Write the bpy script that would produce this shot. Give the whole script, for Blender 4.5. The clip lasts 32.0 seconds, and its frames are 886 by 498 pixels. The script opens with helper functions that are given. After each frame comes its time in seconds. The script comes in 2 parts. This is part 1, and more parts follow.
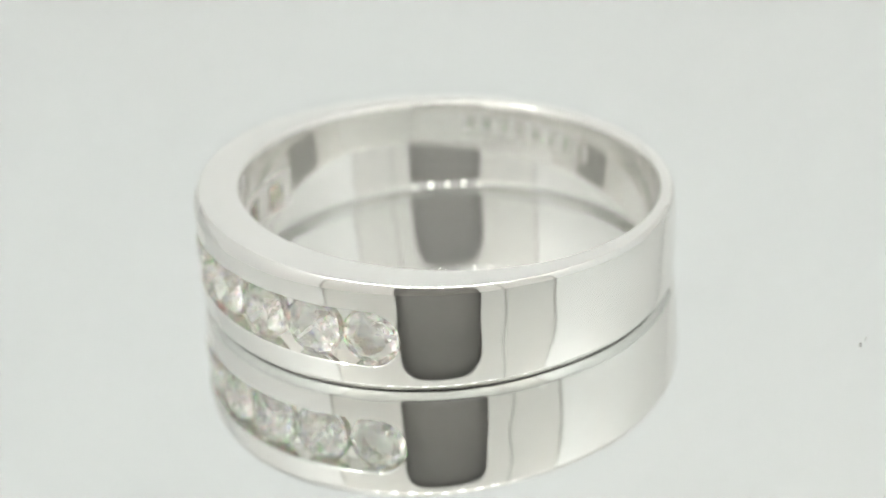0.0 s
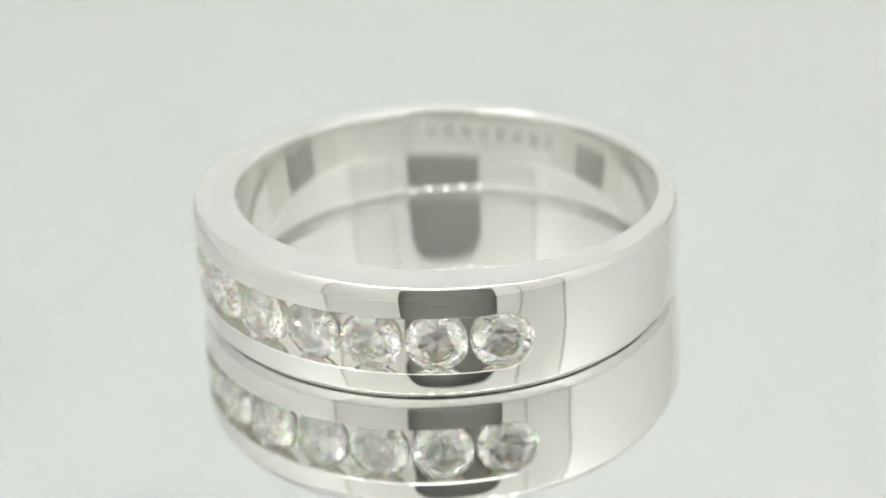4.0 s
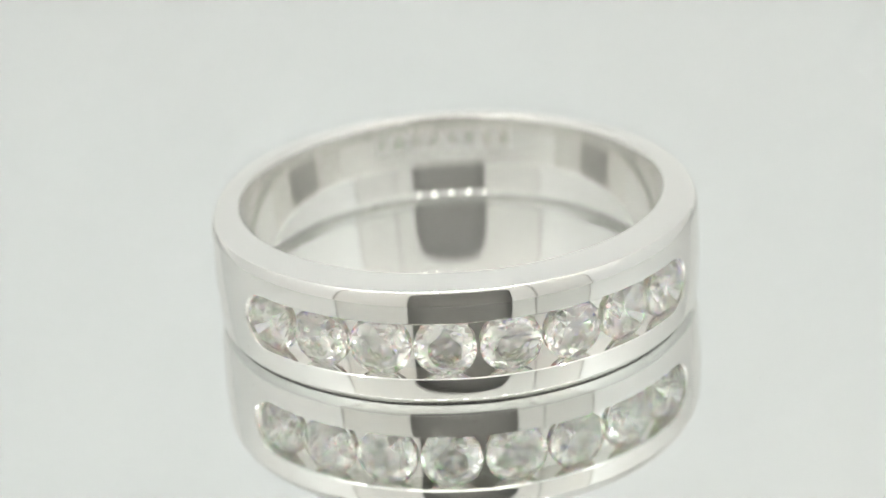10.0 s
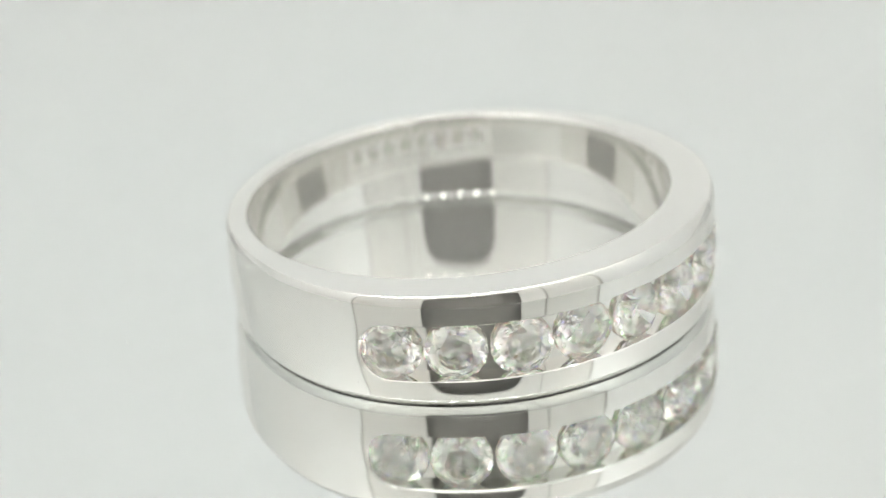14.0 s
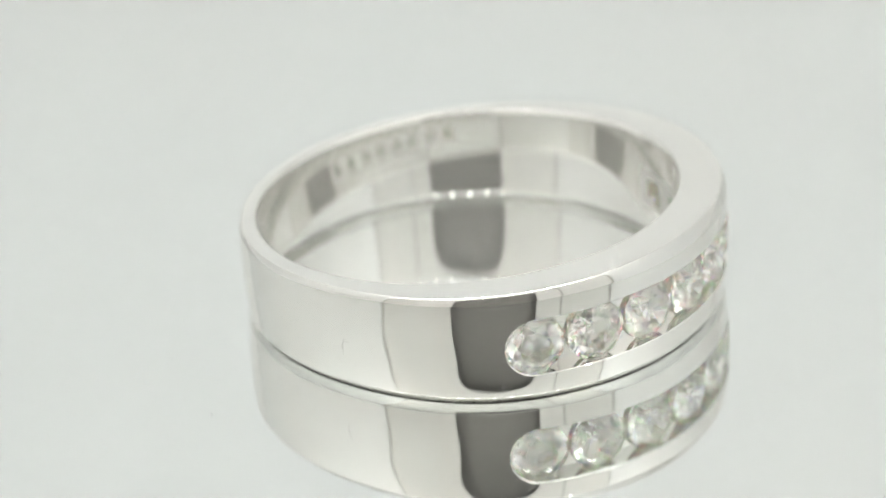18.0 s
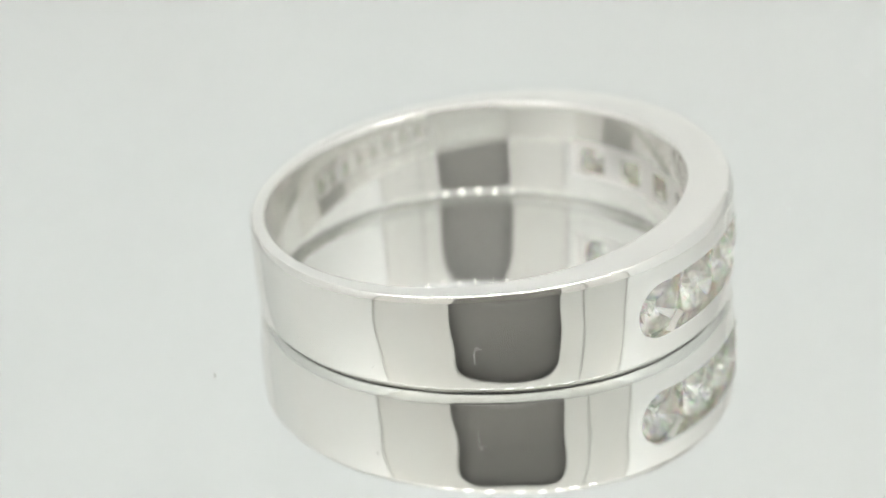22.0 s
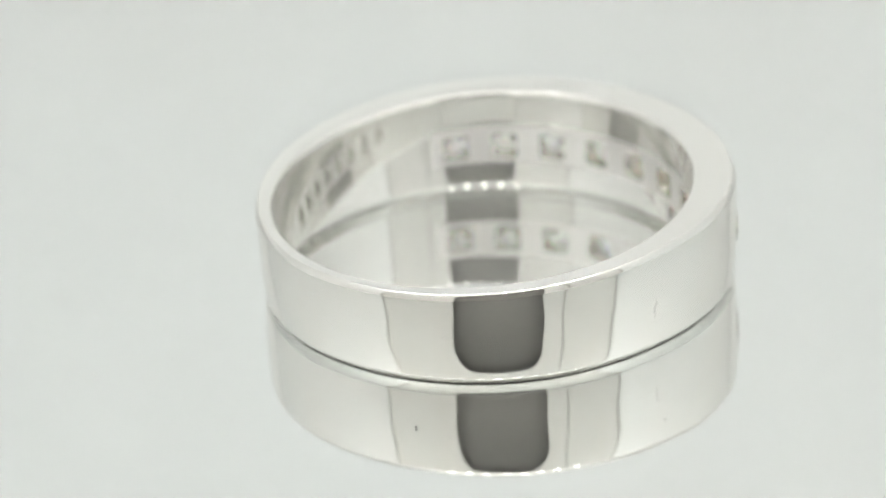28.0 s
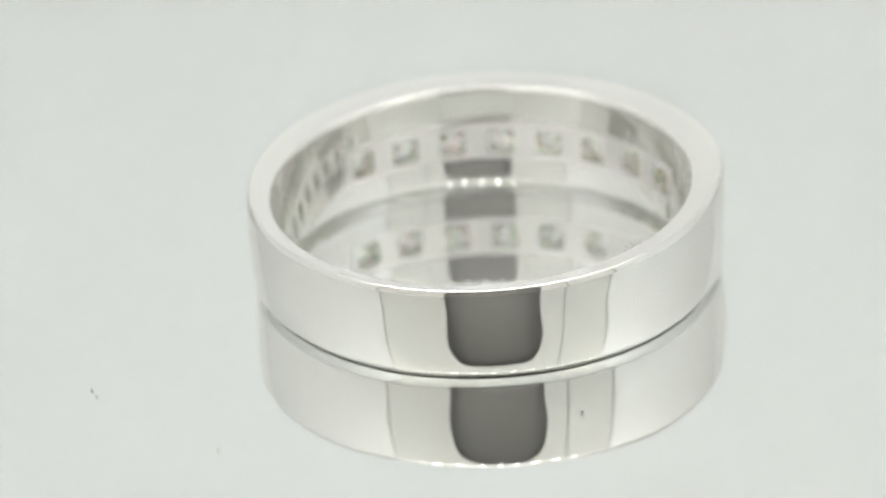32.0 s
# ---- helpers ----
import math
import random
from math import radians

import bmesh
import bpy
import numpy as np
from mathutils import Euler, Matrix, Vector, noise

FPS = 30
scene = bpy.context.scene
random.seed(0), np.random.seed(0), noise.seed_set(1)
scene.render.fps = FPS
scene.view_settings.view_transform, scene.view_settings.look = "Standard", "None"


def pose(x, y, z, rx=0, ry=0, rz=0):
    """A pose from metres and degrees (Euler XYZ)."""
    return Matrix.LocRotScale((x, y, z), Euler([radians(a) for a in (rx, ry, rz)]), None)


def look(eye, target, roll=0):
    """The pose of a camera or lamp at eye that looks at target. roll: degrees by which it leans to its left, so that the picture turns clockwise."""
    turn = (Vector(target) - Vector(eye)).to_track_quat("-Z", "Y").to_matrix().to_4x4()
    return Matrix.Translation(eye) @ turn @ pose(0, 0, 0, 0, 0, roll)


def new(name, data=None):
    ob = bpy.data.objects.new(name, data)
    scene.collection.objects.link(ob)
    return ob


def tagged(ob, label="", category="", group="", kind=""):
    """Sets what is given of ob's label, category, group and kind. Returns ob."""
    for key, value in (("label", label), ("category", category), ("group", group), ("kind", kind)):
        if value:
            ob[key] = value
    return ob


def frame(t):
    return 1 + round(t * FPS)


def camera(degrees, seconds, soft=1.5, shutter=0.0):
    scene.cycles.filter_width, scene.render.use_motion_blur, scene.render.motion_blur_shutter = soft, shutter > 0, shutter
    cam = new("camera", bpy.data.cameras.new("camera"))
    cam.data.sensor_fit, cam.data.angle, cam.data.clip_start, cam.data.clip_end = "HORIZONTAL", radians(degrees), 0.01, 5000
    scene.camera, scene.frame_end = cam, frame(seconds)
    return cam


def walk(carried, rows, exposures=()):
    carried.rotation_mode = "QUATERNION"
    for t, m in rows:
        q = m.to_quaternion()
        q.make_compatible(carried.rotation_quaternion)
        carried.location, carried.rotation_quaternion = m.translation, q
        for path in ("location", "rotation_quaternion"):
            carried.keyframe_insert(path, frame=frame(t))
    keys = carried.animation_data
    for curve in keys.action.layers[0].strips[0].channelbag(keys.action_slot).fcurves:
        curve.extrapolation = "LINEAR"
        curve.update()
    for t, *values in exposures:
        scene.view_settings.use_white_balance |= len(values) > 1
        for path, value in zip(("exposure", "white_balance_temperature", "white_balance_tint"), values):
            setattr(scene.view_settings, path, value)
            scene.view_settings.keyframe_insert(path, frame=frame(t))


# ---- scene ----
MM = 0.001
SECONDS = 32.0
SPIN = 7.334           # degrees a second, the turntable's turn, seen from above against the clock
T_FRONT = 9.0          # the time at which the stones face the lens

cam = camera(17.825, SECONDS, soft=1.6)
cam.data.dof.use_dof = True
cam.data.dof.focus_distance = 0.1235
cam.data.dof.aperture_fstop = 40.0
EYE = Vector((0, -120.695, 60.529)) * MM
PITCH, YAW = radians(26.015), radians(-0.55)
AIM = EYE + Vector((math.sin(YAW) * math.cos(PITCH), math.cos(YAW) * math.cos(PITCH), -math.sin(PITCH))) * 0.12
VIEW = look(EYE, AIM, -3.339)
walk(cam, [(0.0, VIEW), (SECONDS, VIEW)], exposures=[(0.0, 0.0), (SECONDS, 0.0)])

# ---- light: the tent's own LED strips, a dim room outside ----
LED_POWER = 105.0
world = bpy.data.worlds.new("room")
world.use_nodes = True
world.node_tree.nodes["Background"].inputs[0].default_value = (0.30, 0.32, 0.35, 1)
world.node_tree.nodes["Background"].inputs[1].default_value = 0.15
scene.world = world
scene.cycles.max_bounces, scene.cycles.transmission_bounces, scene.cycles.glossy_bounces, scene.cycles.diffuse_bounces = 48, 40, 40, 5


# ---- materials ----
def material(name):
    m = bpy.data.materials.new(name)
    m.use_nodes = True
    n = m.node_tree.nodes
    return m, n, m.node_tree.links, n["Principled BSDF"]


def add_noise(n, l, scale, detail=4.0, coords="Object"):
    tc = n.new("ShaderNodeTexCoord")
    t = n.new("ShaderNodeTexNoise")
    t.inputs["Scale"].default_value = scale
    t.inputs["Detail"].default_value = detail
    l.new(tc.outputs[coords], t.inputs["Vector"])
    return t


def ramp(n, l, fac, stops):
    r = n.new("ShaderNodeValToRGB")
    while len(r.color_ramp.elements) < len(stops):
        r.color_ramp.elements.new(0.5)
    for e, (p, c) in zip(r.color_ramp.elements, stops):
        e.position, e.color = p, (*c, 1)
    l.new(fac, r.inputs["Fac"])
    return r


def bump(n, l, height, strength, distance):
    b = n.new("ShaderNodeBump")
    b.inputs["Strength"].default_value = strength
    b.inputs["Distance"].default_value = distance
    l.new(height, b.inputs["Height"])
    return b


def cloth(name, colour, rough=0.9):
    m, n, l, p = material(name)
    t = add_noise(n, l, 9.0, 3.0)
    c2 = (colour[0] * 0.995, colour[1] * 0.975, colour[2] * 0.965)
    r = ramp(n, l, t.outputs["Fac"], [(0.38, c2), (0.62, colour)])
    l.new(r.outputs["Color"], p.inputs["Base Color"])
    p.inputs["Roughness"].default_value = rough
    g = add_noise(n, l, 900.0, 2.0)
    l.new(bump(n, l, g.outputs["Fac"], 0.12, 0.0001).outputs["Normal"], p.inputs["Normal"])
    return m


def plain(name, colour, rough, metal=0.0, grain=400.0, depth=0.00005):
    m, n, l, p = material(name)
    t = add_noise(n, l, grain, 4.0)
    c2 = tuple(v * 0.85 for v in colour)
    r = ramp(n, l, t.outputs["Fac"], [(0.35, c2), (0.65, colour)])
    l.new(r.outputs["Color"], p.inputs["Base Color"])
    p.inputs["Roughness"].default_value = rough
    p.inputs["Metallic"].default_value = metal
    l.new(bump(n, l, t.outputs["Fac"], 0.2, depth).outputs["Normal"], p.inputs["Normal"])
    return m


def polished_gold(name, spread):
    m, n, l, p = material(name)
    p.inputs["Metallic"].default_value = 1.0
    p.inputs["Base Color"].default_value = (0.90, 0.89, 0.86, 1)
    t = add_noise(n, l, 260.0, 2.0)
    s = add_noise(n, l, 2200.0, 5.0)
    r = ramp(n, l, s.outputs["Fac"], [(0.5, (0.006,) * 3), (0.8, (0.035,) * 3)])
    l.new(r.outputs["Color"], p.inputs["Roughness"])
    l.new(bump(n, l, t.outputs["Fac"], 0.10, 0.00003).outputs["Normal"], p.inputs["Normal"])
    # fine polishing haze: a small share of the light is spread widely
    haze = n.new("ShaderNodeBsdfMetallic")
    haze.inputs["Base Color"].default_value = (0.90, 0.89, 0.87, 1)
    haze.inputs["Roughness"].default_value = 0.6
    mix = n.new("ShaderNodeMixShader")
    mix.inputs[0].default_value = spread
    l.new(p.outputs[0], mix.inputs[1])
    l.new(haze.outputs[0], mix.inputs[2])
    l.new(mix.outputs[0], n["Material Output"].inputs["Surface"])
    return m


def mirror_glass():
    m, n, l, p = material("mirror")
    p.inputs["Metallic"].default_value = 1.0
    p.inputs["Base Color"].default_value = (0.88, 0.90, 0.89, 1)
    t = add_noise(n, l, 120.0, 5.0)
    r = ramp(n, l, t.outputs["Fac"], [(0.45, (0.0,) * 3), (0.8, (0.03,) * 3)])
    l.new(r.outputs["Color"], p.inputs["Roughness"])
    return m


def diamond():
    """Clear diamond with weak red, green and blue lobes beside the main one: its fire."""
    m, n, l, p = material("diamond")
    n.remove(p)

    def lobe(colour, ior):
        g = n.new("ShaderNodeBsdfGlass")
        g.inputs["Color"].default_value = (*colour, 1)
        g.inputs["Roughness"].default_value = 0.0
        g.inputs["IOR"].default_value = ior
        return g

    total = lobe((0.986, 0.986, 0.98), 2.424)
    for colour, ior in (((0.012, 0, 0), 2.38), ((0, 0.012, 0), 2.435), ((0, 0, 0.012), 2.48)):
        a = n.new("ShaderNodeAddShader")
        l.new(total.outputs[0], a.inputs[0])
        l.new(lobe(colour, ior).outputs[0], a.inputs[1])
        total = a
    l.new(total.outputs[0], n["Material Output"].inputs["Surface"])
    return m


def clear_glass():
    m, n, l, p = material("clear_glass")
    p.inputs["Base Color"].default_value = (1.0, 1.0, 1.0, 1)
    p.inputs["Transmission Weight"].default_value = 1.0
    p.inputs["Roughness"].default_value = 0.0
    p.inputs["IOR"].default_value = 1.5
    return m


def glow(name, colour, strength):
    m, n, l, p = material(name)
    p.inputs["Base Color"].default_value = (*colour, 1)
    p.inputs["Emission Color"].default_value = (*colour, 1)
    p.inputs["Emission Strength"].default_value = strength
    return m


GOLD, BORE, SATIN, MIRROR, DIAMOND, PANE = polished_gold("polished_white_gold", 0.06), polished_gold("hand_polished_bore", 0.24), polished_gold("satin_bore", 0.78), mirror_glass(), diamond(), clear_glass()
WALL = cloth("white_cloth", (0.855, 0.876, 0.878))
PANEL = cloth("front_panel_cloth", (0.845, 0.845, 0.82))
SEAM = plain("grey_seam", (0.50, 0.49, 0.46), 0.8)
DARK = plain("dark_grey_plastic", (0.26, 0.25, 0.23), 0.55)
WHITE = plain("white_plastic", (0.80, 0.80, 0.78), 0.4)
WORN = plain("scuffed_metal", (0.88, 0.87, 0.85), 0.38, 1.0)
DUST = plain("grey_dust", (0.28, 0.27, 0.26), 0.9)
LED = glow("led", (1.0, 0.985, 0.962), LED_POWER)


# ---- mesh helpers, in millimetres ----
def link_mesh(name, bm, mat, parent=None, label="", smooth=None):
    bm.normal_update()
    me = bpy.data.meshes.new(name)
    bm.to_mesh(me)
    bm.free()
    me.transform(Matrix.Scale(MM, 4))
    if mat:
        me.materials.append(mat)
    if smooth is not None:
        me.shade_smooth()
        me.set_sharp_from_angle(angle=radians(smooth))
    ob = new(name, me)
    if parent:
        ob.parent = parent
    if label:
        tagged(ob, label)
    return ob


def part(name, bm, mat, parent, label="", smooth=None):
    return link_mesh(name, bm, mat, parent, label, smooth)


def box(bm, x0, x1, y0, y1, z0, z1, bevel=0.0):
    m = Matrix.LocRotScale(((x0 + x1) / 2, (y0 + y1) / 2, (z0 + z1) / 2), None, (x1 - x0, y1 - y0, z1 - z0))
    r = bmesh.ops.create_cube(bm, size=1.0, matrix=m)
    if bevel:
        es = list({e for v in r["verts"] for e in v.link_edges})
        bmesh.ops.bevel(bm, geom=es, offset=bevel, segments=3, affect="EDGES", profile=0.5)
    return bm


def lathe(profile, steps=128):
    """A closed body of revolution from a closed (r, z) outline that touches the axis at both ends."""
    bm = bmesh.new()
    rings = []
    for r, z in profile:
        if r < 1e-6:
            rings.append([bm.verts.new((0, 0, z))])
        else:
            rings.append([bm.verts.new((r * math.cos(2 * math.pi * k / steps), r * math.sin(2 * math.pi * k / steps), z)) for k in range(steps)])
    for a, b in zip(rings, rings[1:]):
        for k in range(steps):
            j = (k + 1) % steps
            if len(a) == 1:
                bm.faces.new((a[0], b[k], b[j]))
            elif len(b) == 1:
                bm.faces.new((a[k], b[0], a[j]))
            else:
                bm.faces.new((a[k], b[k], b[j], a[j]))
    bmesh.ops.recalc_face_normals(bm, faces=bm.faces)
    return bm


# ---- the light tent ----
LEFT, RIGHT, FRONT, BACK, TOP, FLOOR = -150.0, 172.0, -112.0, 190.0, 250.0, -32.0
HOLE_X0, HOLE_X1, HOLE_Z0, HOLE_Z1 = -41.5, 46.0, 17.0, 87.5
HOLE_RT, HOLE_RB = 18.0, 12.0
TH = 4.0


def wall(name, x0, x1, y0, y1, z0, z1, mat, label):
    bm = box(bmesh.new(), x0, x1, y0, y1, z0, z1)
    return tagged(link_mesh(name, bm, mat), label, "wall", kind="structure")


wall("wall_back", LEFT - TH, RIGHT + TH, BACK, BACK + TH, FLOOR, TOP, WALL, "white cloth back wall of the light tent")
wall("wall_left", LEFT - TH, LEFT, FRONT - TH, BACK, FLOOR, TOP, WALL, "white cloth side wall of the light tent")
wall("wall_right", RIGHT, RIGHT + TH, FRONT - TH, BACK, FLOOR, TOP, WALL, "white cloth side wall of the light tent")
tagged(wall("ceiling", LEFT - TH, RIGHT + TH, FRONT - TH, BACK + TH, TOP, TOP + TH, WALL, "white cloth roof of the light tent"), category="ceiling")
tagged(wall("floor", LEFT - TH, RIGHT + TH, FRONT - TH, BACK + TH, FLOOR - TH, FLOOR, WALL, "white cloth floor of the light tent"), category="floor")


def front_panel():
    """The tent's front with its rounded opening for the lens."""
    bm = bmesh.new()
    outer = [(LEFT, FLOOR), (RIGHT, FLOOR), (RIGHT, TOP), (LEFT, TOP)]
    hole = []
    for x, z, r, a0 in ((HOLE_X1, HOLE_Z1, HOLE_RT, 0), (HOLE_X0, HOLE_Z1, HOLE_RT, 90),
                        (HOLE_X0, HOLE_Z0, HOLE_RB, 180), (HOLE_X1, HOLE_Z0, HOLE_RB, 270)):
        cx = x - r if x > 0 else x + r
        cz = z - r if z == HOLE_Z1 else z + r
        for k in range(9):
            a = radians(a0 + 90 * k / 8)
            hole.append((cx + r * math.cos(a), cz + r * math.sin(a)))
    loops = []
    for pts in (outer, hole):
        vs = [bm.verts.new((x, FRONT, z)) for x, z in pts]
        loops += [bm.edges.new((vs[k], vs[(k + 1) % len(vs)])) for k in range(len(vs))]
    bmesh.ops.triangle_fill(bm, use_beauty=True, edges=loops, normal=(0, 1, 0))
    r = bmesh.ops.extrude_face_region(bm, geom=list(bm.faces))
    bmesh.ops.translate(bm, verts=[v for v in r["geom"] if isinstance(v, bmesh.types.BMVert)], vec=(0, -1.2, 0))
    bmesh.ops.recalc_face_normals(bm, faces=bm.faces)
    w = tagged(link_mesh("wall_front", bm, PANEL), "off-white cloth front panel with an opening for the lens", "wall", kind="structure")
    part("seam", box(bmesh.new(), 71.6, 73.4, FRONT, FRONT + 0.8, FLOOR, TOP), SEAM, w, "thin grey vertical seam")
    part("seam", box(bmesh.new(), LEFT, LEFT + 3.2, FRONT, FRONT + 1.6, FLOOR, TOP), SEAM, w, "thin grey corner seam")
    part("seam", box(bmesh.new(), RIGHT - 4.0, RIGHT, FRONT, FRONT + 1.6, FLOOR, TOP), SEAM, w, "thin grey corner seam")


front_panel()


def camera_body():
    ob = tagged(new("video_camera"), "dark grey camera body behind the tent's opening", "camera")
    part("body", box(bmesh.new(), -60, 68, -150, -121.8, 4, 112, 4.0), DARK, ob)
    # a row of pale discs, added to imitate faint reflections of the LEDs
    dot = None
    for k in range(9):
        if dot is None:
            dot = part("led_reflection", lathe([(0, -0.5), (0.5, -0.4), (0.6, 0), (0, 0)], 12), WHITE, ob, "tiny pale disc standing in for an LED's reflection")
            d = dot
        else:
            d = new("led_reflection", dot.data)
            d.parent = ob
        d.matrix_basis = pose((-15 + 4.1 * k) * MM, -121.8 * MM, 32 * MM, 90, 0, 0)


camera_body()


def led_strip(y, x0, x1, count):
    ob = tagged(new("led_strip"), "white strip of small round LEDs under the tent's roof", "lamp", "LED strips")
    ob.location = Vector(((x0 + x1) / 2, y, TOP - 2)) * MM
    half = (x1 - x0) / 2
    part("strip", box(bmesh.new(), -half - 8, half + 8, -5, 5, 0, 2, 0.4), WHITE, ob)
    bm = lathe([(0, -1.1), (3.0, -1.0), (3.7, -0.4), (3.7, 0), (0, 0)], 24)
    me = None
    for k in range(count):
        x = -half + 2 * half * k / (count - 1)
        if me is None:
            d = part("led", bm, LED, ob)
            me = d.data
        else:
            d = new("led", me)
            d.parent = ob
        d.location = (x * MM, 0, 0)


led_strip(-72, -145, 143, 13)
led_strip(-57, -145, 143, 13)


# ---- the turntable ----
def turntable():
    ob = tagged(new("turntable"), "round turntable topped with a polished mirror disc", "turntable")
    part("mirror_disc", lathe([(0, -3), (99.5, -3), (100, -2.5), (100, -0.09), (0, -0.09)], 192), MIRROR, ob, "polished mirror disc")
    pane = part("glass_pane", lathe([(0, -0.08), (100, -0.08), (100, -0.02), (99.98, 0), (0, 0)], 192), PANE, ob, "thin clear glass over the mirror")
    pane.visible_shadow = False
    part("platter", lathe([(0, -18), (97, -18), (98, -17), (98, -3.4), (97.6, -3), (0, -3)], 128), WHITE, ob)
    return ob


TABLE = turntable()

# ---- the ring, in its own space: the stones point to -y, origin under the bore's centre ----
R_IN, R_OUT, ECC = 9.87, 11.36, 0.75
H_MEAN, H_SLOPE = 5.0, 0.049
N_STONE, PITCH_DEG, GEM_D = 8, 14.43, 2.84
COMFORT, DROP = 0.07, 0.02
SLOT_H, SLOT_DEPTH = 2.68, 0.59
# the hand-polished outside is not quite round: cosine and sine waves round the band
WAVES = {2: (0.0173, 0.0402), 3: (-0.0776, -0.0271), 4: (-0.0373, 0.0092), 5: (0.0045, 0.0169), 6: (0.0193, -0.0078), 7: (-0.0043, 0.0025), 8: (-0.0099, -0.004)}


def outer_r(a):
    """Outer radius about the bore's centre at the angle a from the stones' middle."""
    r = ECC * math.cos(a) + math.sqrt(R_OUT ** 2 - (ECC * math.sin(a)) ** 2)
    return r + sum(c * math.cos(k * a) + s * math.sin(k * a) for k, (c, s) in WAVES.items())


def height(a):
    return H_MEAN + H_SLOPE * outer_r(a) * math.cos(a)


def at(a, r, z):
    return (r * math.sin(a), -r * math.cos(a), z)


def outside_r(ro, h, z):
    """The outside is gently domed from top to foot; its widest girth lies above the middle."""
    up, down = max(0.0, z - 0.67 * h), max(0.0, 3.1 - z)
    return ro + 0.03 - 0.02 * up ** 2 - 0.004 * up ** 4 - 0.015 * down ** 2 - 0.0006 * down ** 4


def ripple(a, z):
    """Faint waves of the hand polish."""
    long_waves = 0.005 * math.sin(11 * a + 0.25 * z) + 0.004 * math.sin(17 * a - 0.2 * z + 1)
    return long_waves + 0.005 * math.sin(13 * a + 0.7) * math.sin(1.6 * z + 0.5) + 0.003 * math.sin(21 * a + 2) * math.sin(2.3 * z)


def facet(a):
    """Length of the flat bevel on the outer edges: wide beside the stones, narrow round the shank."""
    return 0.24 + 0.35 * max(0.0, math.cos(a)) ** 2


UPPER, LOWER, BORE_FOOT = (21, 24, 27, 30), (36, 38, 40, 42), (24.3, 25.3, 26.6, 33)


ROUNDED = ((9, 0.012), (16, 0.012), (22, 0.016), (25, 0.034), (27, 0.034), (32, 0.012))


def edge_curve(ln, rad, angles, crease=(), brow=0.014):
    """An edge, from the wall round to the flat: (inset, rise) of a crisp bevel and a tight round."""
    pts, x, z = [], 0.0, 0.0
    for n, d in (*crease, (angles[0], 0.02), *((n, ln / 4) for n in angles)):
        x += d * math.sin(radians(n))
        z += d * math.cos(radians(n))
        pts.append((x, z))
    for n, d in ((42, rad * 0.25), (50, brow), (52, brow), (54, brow), (64, rad * 0.2), (74, rad * 0.2), (84, rad * 0.2), (90, rad * 0.1)):
        x += d * math.sin(radians(n))
        z += d * math.cos(radians(n))
        pts.append((x, z))
    return pts


def section(a):
    """The band's outline (r, z) at the angle a: bore, bevelled edges, slightly domed outside."""
    ro, h = outer_r(a), height(a)
    wrapped = (a + math.pi) % (2 * math.pi) - math.pi
    top, low = edge_curve(facet(wrapped), 0.08, UPPER, brow=0.013), edge_curve(0.33, 0.025, LOWER, ROUNDED, 0.004)
    inner_top, inner_low = edge_curve(0.16, 0.16, UPPER, brow=0.008), edge_curve(0.30, 0.12, BORE_FOOT, ROUNDED[:3])
    tz, lz, itz, ilz = top[-1][1], low[-1][1], inner_top[-1][1], inner_low[-1][1]

    def wall_r(z):
        return outside_r(ro, h, z) + ripple(a, z)

    def bore_r(z):
        # the band tapers, so its bore leans a little away from the stones
        u = 2 * z / h - 1
        return R_IN + COMFORT * (u * u - 1) - 0.008 * (h - z) - 0.6 * H_SLOPE * math.cos(a) * (z - h / 2)

    pts = []
    n = 16
    for k in range(n + 1):
        z = lz + (h - tz - lz) * k / n
        z += 0.02 * (k == 0) - 0.02 * (k == n)
        pts.append((wall_r(z), z))
    pts.insert(0, (wall_r(lz), lz))
    pts.append((wall_r(h - tz), h - tz))
    rt, rb = wall_r(h - tz), wall_r(lz)
    bt, bb = bore_r(h - itz), bore_r(ilz)
    pts += [(rt - x, h - tz + z) for x, z in top]
    m = 4
    x0, x1 = rt - top[-1][0], bt + inner_top[-1][0]
    pts += [(x0 + (x1 - x0) * k / m, h) for k in range(1, m)]
    pts += [(bt + x, h - itz + z) for x, z in reversed(inner_top)]
    for k in range(13):
        z = h - itz - (h - itz - ilz) * k / 12
        pts.append((bore_r(z), z))
    pts += [(bb + x, ilz - z) for x, z in inner_low]
    x0, x1 = bb + inner_low[-1][0], rb - low[-1][0]
    pts += [(x0 + (x1 - x0) * k / m, 0.0) for k in range(1, m)]
    pts += [(rb - x, lz - z) for x, z in reversed(low)]
    return pts


def raw_band(steps=600):
    bm = bmesh.new()
    rows = []
    for s in range(steps):
        a = 2 * math.pi * s / steps
        rows.append([bm.verts.new(at(a, r, z)) for r, z in section(a)])
    n = len(rows[0])
    for s in range(steps):
        p, q = rows[s], rows[(s + 1) % steps]
        for k in range(n):
            j = (k + 1) % n
            bm.faces.new((p[k], q[k], q[j], p[j]))
    bmesh.ops.recalc_face_normals(bm, faces=bm.faces)
    return bm


def stone_angle(i):
    return radians((i - (N_STONE - 1) / 2) * PITCH_DEG)


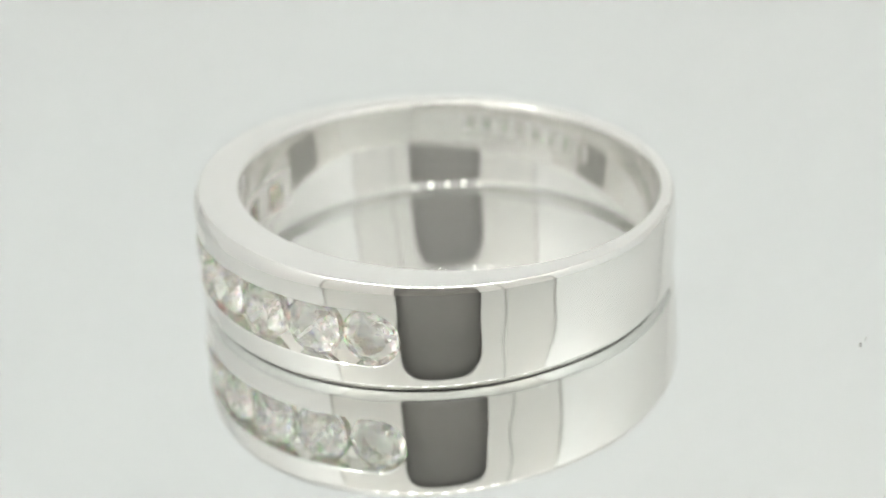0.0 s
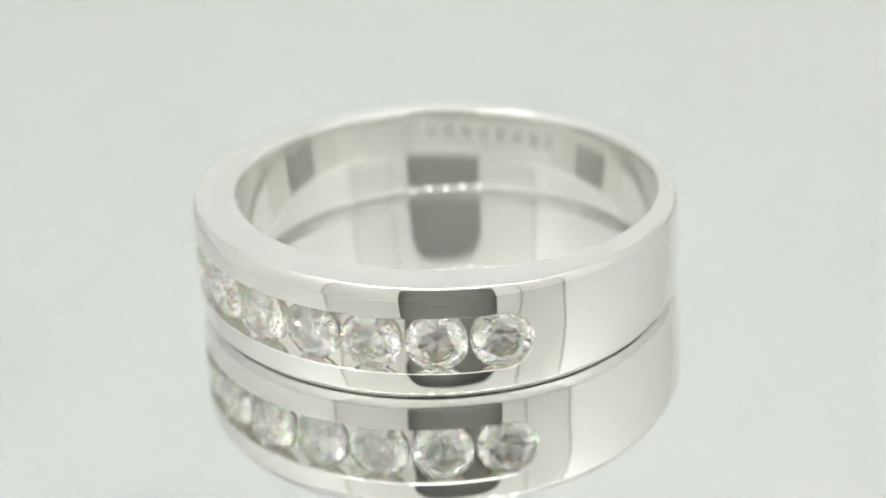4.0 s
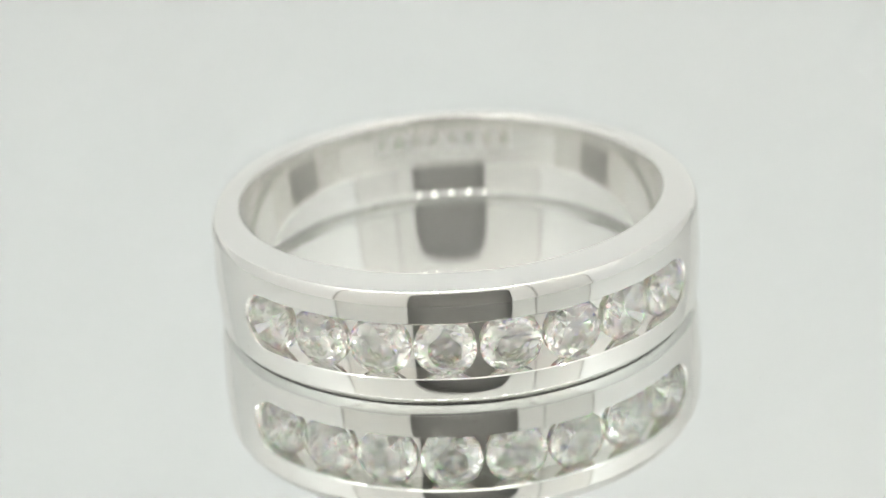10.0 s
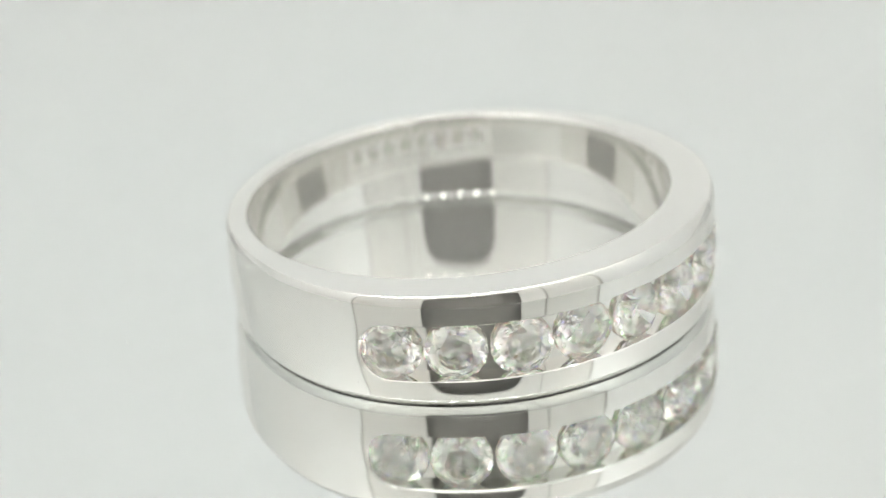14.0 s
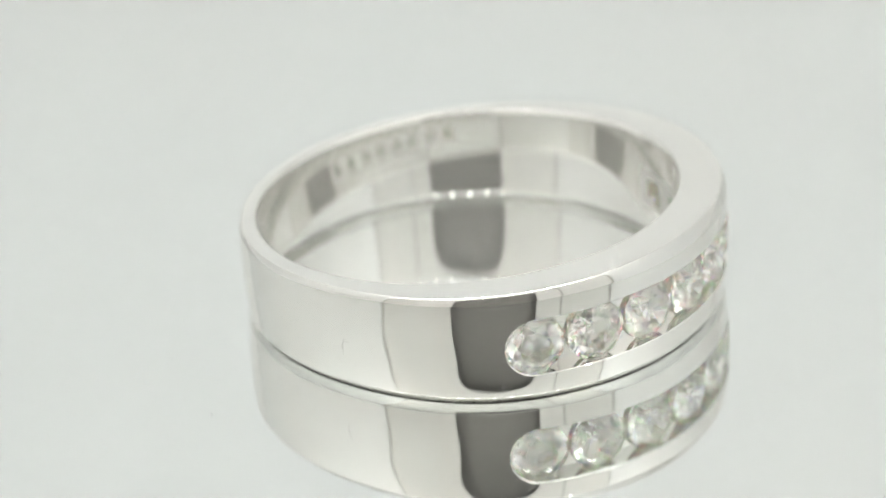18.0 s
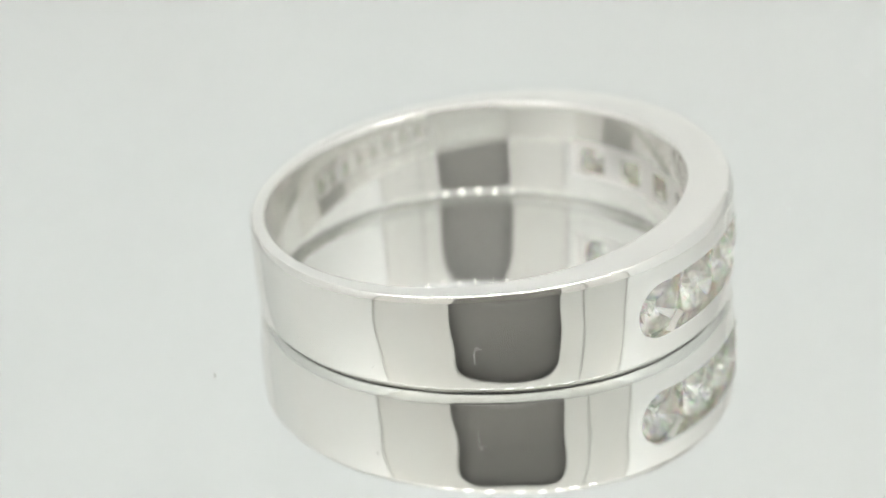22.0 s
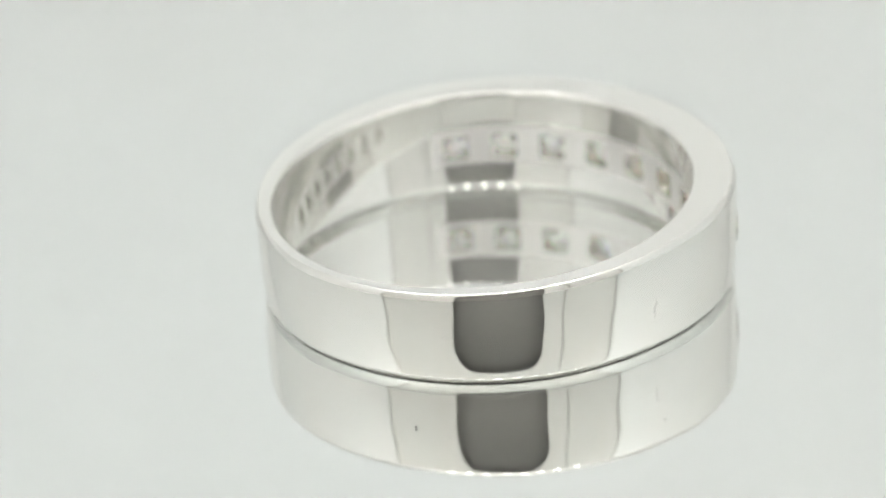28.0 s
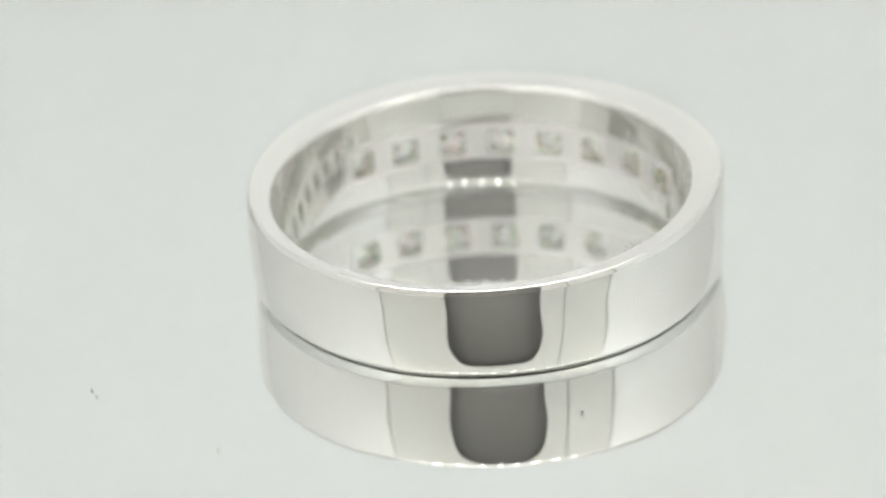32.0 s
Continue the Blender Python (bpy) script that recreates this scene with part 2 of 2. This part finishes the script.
def slot_cutter():
    """The channel: a long slot with round ends, bent round the band."""
    bm = bmesh.new()
    half = stone_angle(N_STONE - 1)
    hr = SLOT_H / 2
    outline = []
    n = 60
    for k in range(n + 1):
        outline.append((-half + 2 * half * k / n, -1, 0))
    for k in range(1, 16):
        b = math.pi * k / 16
        outline.append((half, -math.cos(b), math.sin(b)))
    for k in range(n + 1):
        outline.append((half - 2 * half * k / n, 1, 0))
    for k in range(1, 16):
        b = math.pi * k / 16
        outline.append((-half, math.cos(b), -math.sin(b)))
    rows = [[], [], []]
    for a, zz, ee in outline:
        aa = a + ee * hr * 1.0 / outer_r(a)
        zc = height(aa) / 2 - DROP
        ro = outer_r(aa)
        for row, depth, grow in zip(rows, (-SLOT_DEPTH, -0.06, 0.5), (0.0, 0.0, 0.5)):
            g = (hr + grow) / hr
            b = a + ee * hr * g / outer_r(a)
            row.append(bm.verts.new(at(b, ro + depth, zc + zz * hr * g)))
    m = len(outline)
    for lower, upper in zip(rows, rows[1:]):
        for k in range(m):
            j = (k + 1) % m
            bm.faces.new((lower[k], lower[j], upper[j], upper[k]))
    for vs in (rows[0], rows[-1]):
        es = [bm.edges.get((vs[k], vs[(k + 1) % m])) for k in range(m)]
        bmesh.ops.triangle_fill(bm, use_beauty=True, edges=es)
    bmesh.ops.recalc_face_normals(bm, faces=bm.faces)
    return bm


def azure_cutter(i):
    a = stone_angle(i)
    ro, zc = outer_r(a), height(a) / 2 - DROP - 0.15
    bm = bmesh.new()
    m = Matrix.Translation(at(a, ro - 0.69, zc)) @ Matrix.Rotation(a, 4, "Z")
    rows = []
    n = 24
    # a round seat under the stone that runs into a square window through the bore
    for y, w, square in ((-0.2, 2.64, 0.0), (0.1, 2.26, 0.0), (0.55, 1.75, 0.5), (1.2, 1.36, 1.0), (2.1, 1.36, 1.0)):
        ring_pts = []
        for k in range(n):
            b = 2 * math.pi * (k + 0.5) / n
            x, z = math.cos(b), math.sin(b)
            q = (1 - square) + square * 0.98 / max(abs(x), abs(z))
            ring_pts.append(bm.verts.new(m @ Vector((x * q * w / 2, y, z * q * w / 2))))
        rows.append(ring_pts)
    for p, q in zip(rows, rows[1:]):
        for k in range(n):
            bm.faces.new((p[k], p[(k + 1) % n], q[(k + 1) % n], q[k]))
    bm.faces.new(rows[0])
    bm.faces.new(rows[-1])
    bmesh.ops.recalc_face_normals(bm, faces=bm.faces)
    return bm


def brilliant(d):
    """A round brilliant cut, table up, girdle at z = 0."""
    pts = []
    r = d / 2
    for k in range(8):
        a = radians(45 * k)
        pts.append((0.56 * r * math.cos(a), 0.56 * r * math.sin(a), 0.315 * r))
        b = radians(45 * k + 22.5)
        pts.append((0.79 * r * math.cos(b), 0.79 * r * math.sin(b), 0.213 * r))
        pts.append((0.20 * r * math.cos(b), 0.20 * r * math.sin(b), -0.737 * r))
    for k in range(16):
        a = radians(22.5 * k)
        for z in (0.02, -0.03):
            pts.append((r * math.cos(a), r * math.sin(a), z * r))
    pts.append((0, 0, -0.892 * r))
    bm = bmesh.new()
    for p in pts:
        bm.verts.new(p)
    bmesh.ops.convex_hull(bm, input=list(bm.verts))
    bmesh.ops.dissolve_limit(bm, angle_limit=radians(0.6), verts=list(bm.verts), edges=list(bm.edges))
    bmesh.ops.recalc_face_normals(bm, faces=bm.faces)
    return bm


def ring():
    thing = tagged(new("wedding_ring"), "polished white gold band with eight channel-set diamonds", "ring")
    tmp = []
    for k, bm in enumerate([raw_band(), slot_cutter()] + [azure_cutter(i) for i in range(N_STONE)]):
        me = bpy.data.meshes.new("tmp")
        bm.to_mesh(me)
        bm.free()
        tmp.append(new("tmp", me))
    for c in tmp[1:]:
        m = tmp[0].modifiers.new("cut", "BOOLEAN")
        m.operation, m.object, m.solver = "DIFFERENCE", c, "EXACT"
    dg = bpy.context.evaluated_depsgraph_get()
    dg.update()
    me = bpy.data.meshes.new_from_object(tmp[0].evaluated_get(dg))
    for o in tmp:
        bpy.data.objects.remove(o)
    bm = bmesh.new()
    bm.from_mesh(me)
    bm.normal_update()
    for f in bm.faces:
        c = f.calc_center_median()
        if c.xy.length < R_IN + 0.1 and f.normal.xy.dot(c.xy) < -0.6 * c.xy.length:
            a = math.atan2(c.x, -c.y)
            behind = abs(a) < stone_angle(N_STONE - 1) + radians(7) and abs(c.z - height(a) / 2 + DROP + 0.15) < 0.98
            f.material_index = 2 if behind else 1
    band = part("band", bm, GOLD, thing, "polished white gold band", smooth=13)
    band.data.materials.append(BORE)
    band.data.materials.append(SATIN)
    first = None
    for i in range(N_STONE):
        a = stone_angle(i)
        ro, zc = outer_r(a), height(a) / 2 - DROP
        if first is None:
            g = part("diamond", brilliant(GEM_D), DIAMOND, thing, "round brilliant-cut clear diamond")
            first = g.data
        else:
            g = tagged(new("diamond", first), "round brilliant-cut clear diamond")
            g.parent = thing
        turn = Matrix.Rotation(a, 4, "Z") @ Matrix.Rotation(radians(90), 4, "X") @ Matrix.Rotation(radians(37 * i), 4, "Z")
        g.matrix_basis = Matrix.Translation(Vector(at(a, ro - 0.44, zc)) * MM) @ turn
    return thing


RING = ring()


def scratch(a, z, strokes):
    """A few fine scratches in the polish at the angle a (degrees) and height z: strokes are (dx, dz, length, lean)."""
    bm = bmesh.new()
    for dx, dz, ln, lean in strokes:
        ends = []
        for sgn in (-1, 1):
            x = dx + sgn * ln / 2 * math.sin(radians(lean))
            zz = z + dz + sgn * ln / 2 * math.cos(radians(lean))
            b = radians(a) + x / R_OUT
            h = height(b)
            r = outside_r(outer_r(b), h, zz) + ripple(b, zz)
            w = 0.008
            side = radians(lean)
            for k in (-1, 1):
                bb = b + k * w * math.cos(side) / R_OUT
                z2 = zz - k * w * math.sin(side)
                ends.append([bm.verts.new(at(bb, r + dr, z2)) for dr in (-0.01, 0.004)])
        p, q, t, v = ends[0], ends[1], ends[2], ends[3]
        for f in ((p[1], q[1], v[1], t[1]), (p[0], p[1], t[1], t[0]), (q[1], q[0], v[0], v[1]), (p[0], q[0], q[1], p[1]), (t[1], v[1], v[0], t[0])):
            bm.faces.new(f)
    bmesh.ops.recalc_face_normals(bm, faces=bm.faces)
    part("scratch", bm, WORN, RING, "fine pale scratches in the polish")


scratch(-147.0, 2.45, [(-0.08, 0.12, 0.12, 80), (0.07, 0.12, 0.11, 95), (-0.06, -0.06, 0.13, 85), (0.1, -0.05, 0.1, 70), (-0.2, 0.02, 0.16, 88)])
scratch(-95.0, 2.1, [(0.0, -0.1, 0.7, 2), (0.16, 0.3, 0.34, 80), (0.1, 0.4, 0.2, 62), (-0.05, 0.02, 0.25, 10)])
scratch(-58.0, 0.95, [(0.0, 0.05, 0.22, 10), (0.09, -0.08, 0.17, 75)])
scratch(-120.0, 1.0, [(0.0, 0.0, 0.18, 75), (0.15, 0.12, 0.15, 82)])
RING_X, RING_Y, RING_TURN = -0.697, -0.504, -2.95     # on the turntable at T_FRONT, mm and degrees

# ---- dust on the mirror: place on the turntable at T_FRONT, mm ----
DUST_AT = [(-7.2, 12.42, 0.06), (7.96, 17.1, 0.05), (14.66, 12.9, 0.05), (-15.65, 5.77, 0.05), (11.07, -12.79, 0.04), (15.06, 12.35, 0.06), (12.63, -11.02, 0.04), (15.03, 2.95, 0.03)]


def dust_speck(i, size):
    bm = bmesh.new()
    bmesh.ops.create_icosphere(bm, subdivisions=1, radius=size)
    rnd = random.Random(i)
    for v in bm.verts:
        v.co = Vector((v.co.x * 1.5, v.co.y * 0.9, max(0.0, v.co.z * 0.7 + size * 0.5))) * rnd.uniform(0.7, 1.2)
    return tagged(link_mesh("dust_speck", bm, DUST), "tiny grey dust speck lying on the mirror", "dust", "dust on the mirror")


SPECKS = [dust_speck(i, s) for i, (x, y, s) in enumerate(DUST_AT)]


def motions():
    times = [0.25 * k for k in range(int(SECONDS * 4) + 1)]

    def turned(x, y, turn):
        return [(t, Matrix.Rotation(radians(SPIN * (t - T_FRONT)), 4, "Z") @ pose(x * MM, y * MM, 0, 0, 0, turn)) for t in times]

    walk(TABLE, turned(0, 0, 0))
    walk(RING, turned(RING_X, RING_Y, RING_TURN))
    for ob, (x, y, s) in zip(SPECKS, DUST_AT):
        walk(ob, turned(x, y, 20))


motions()
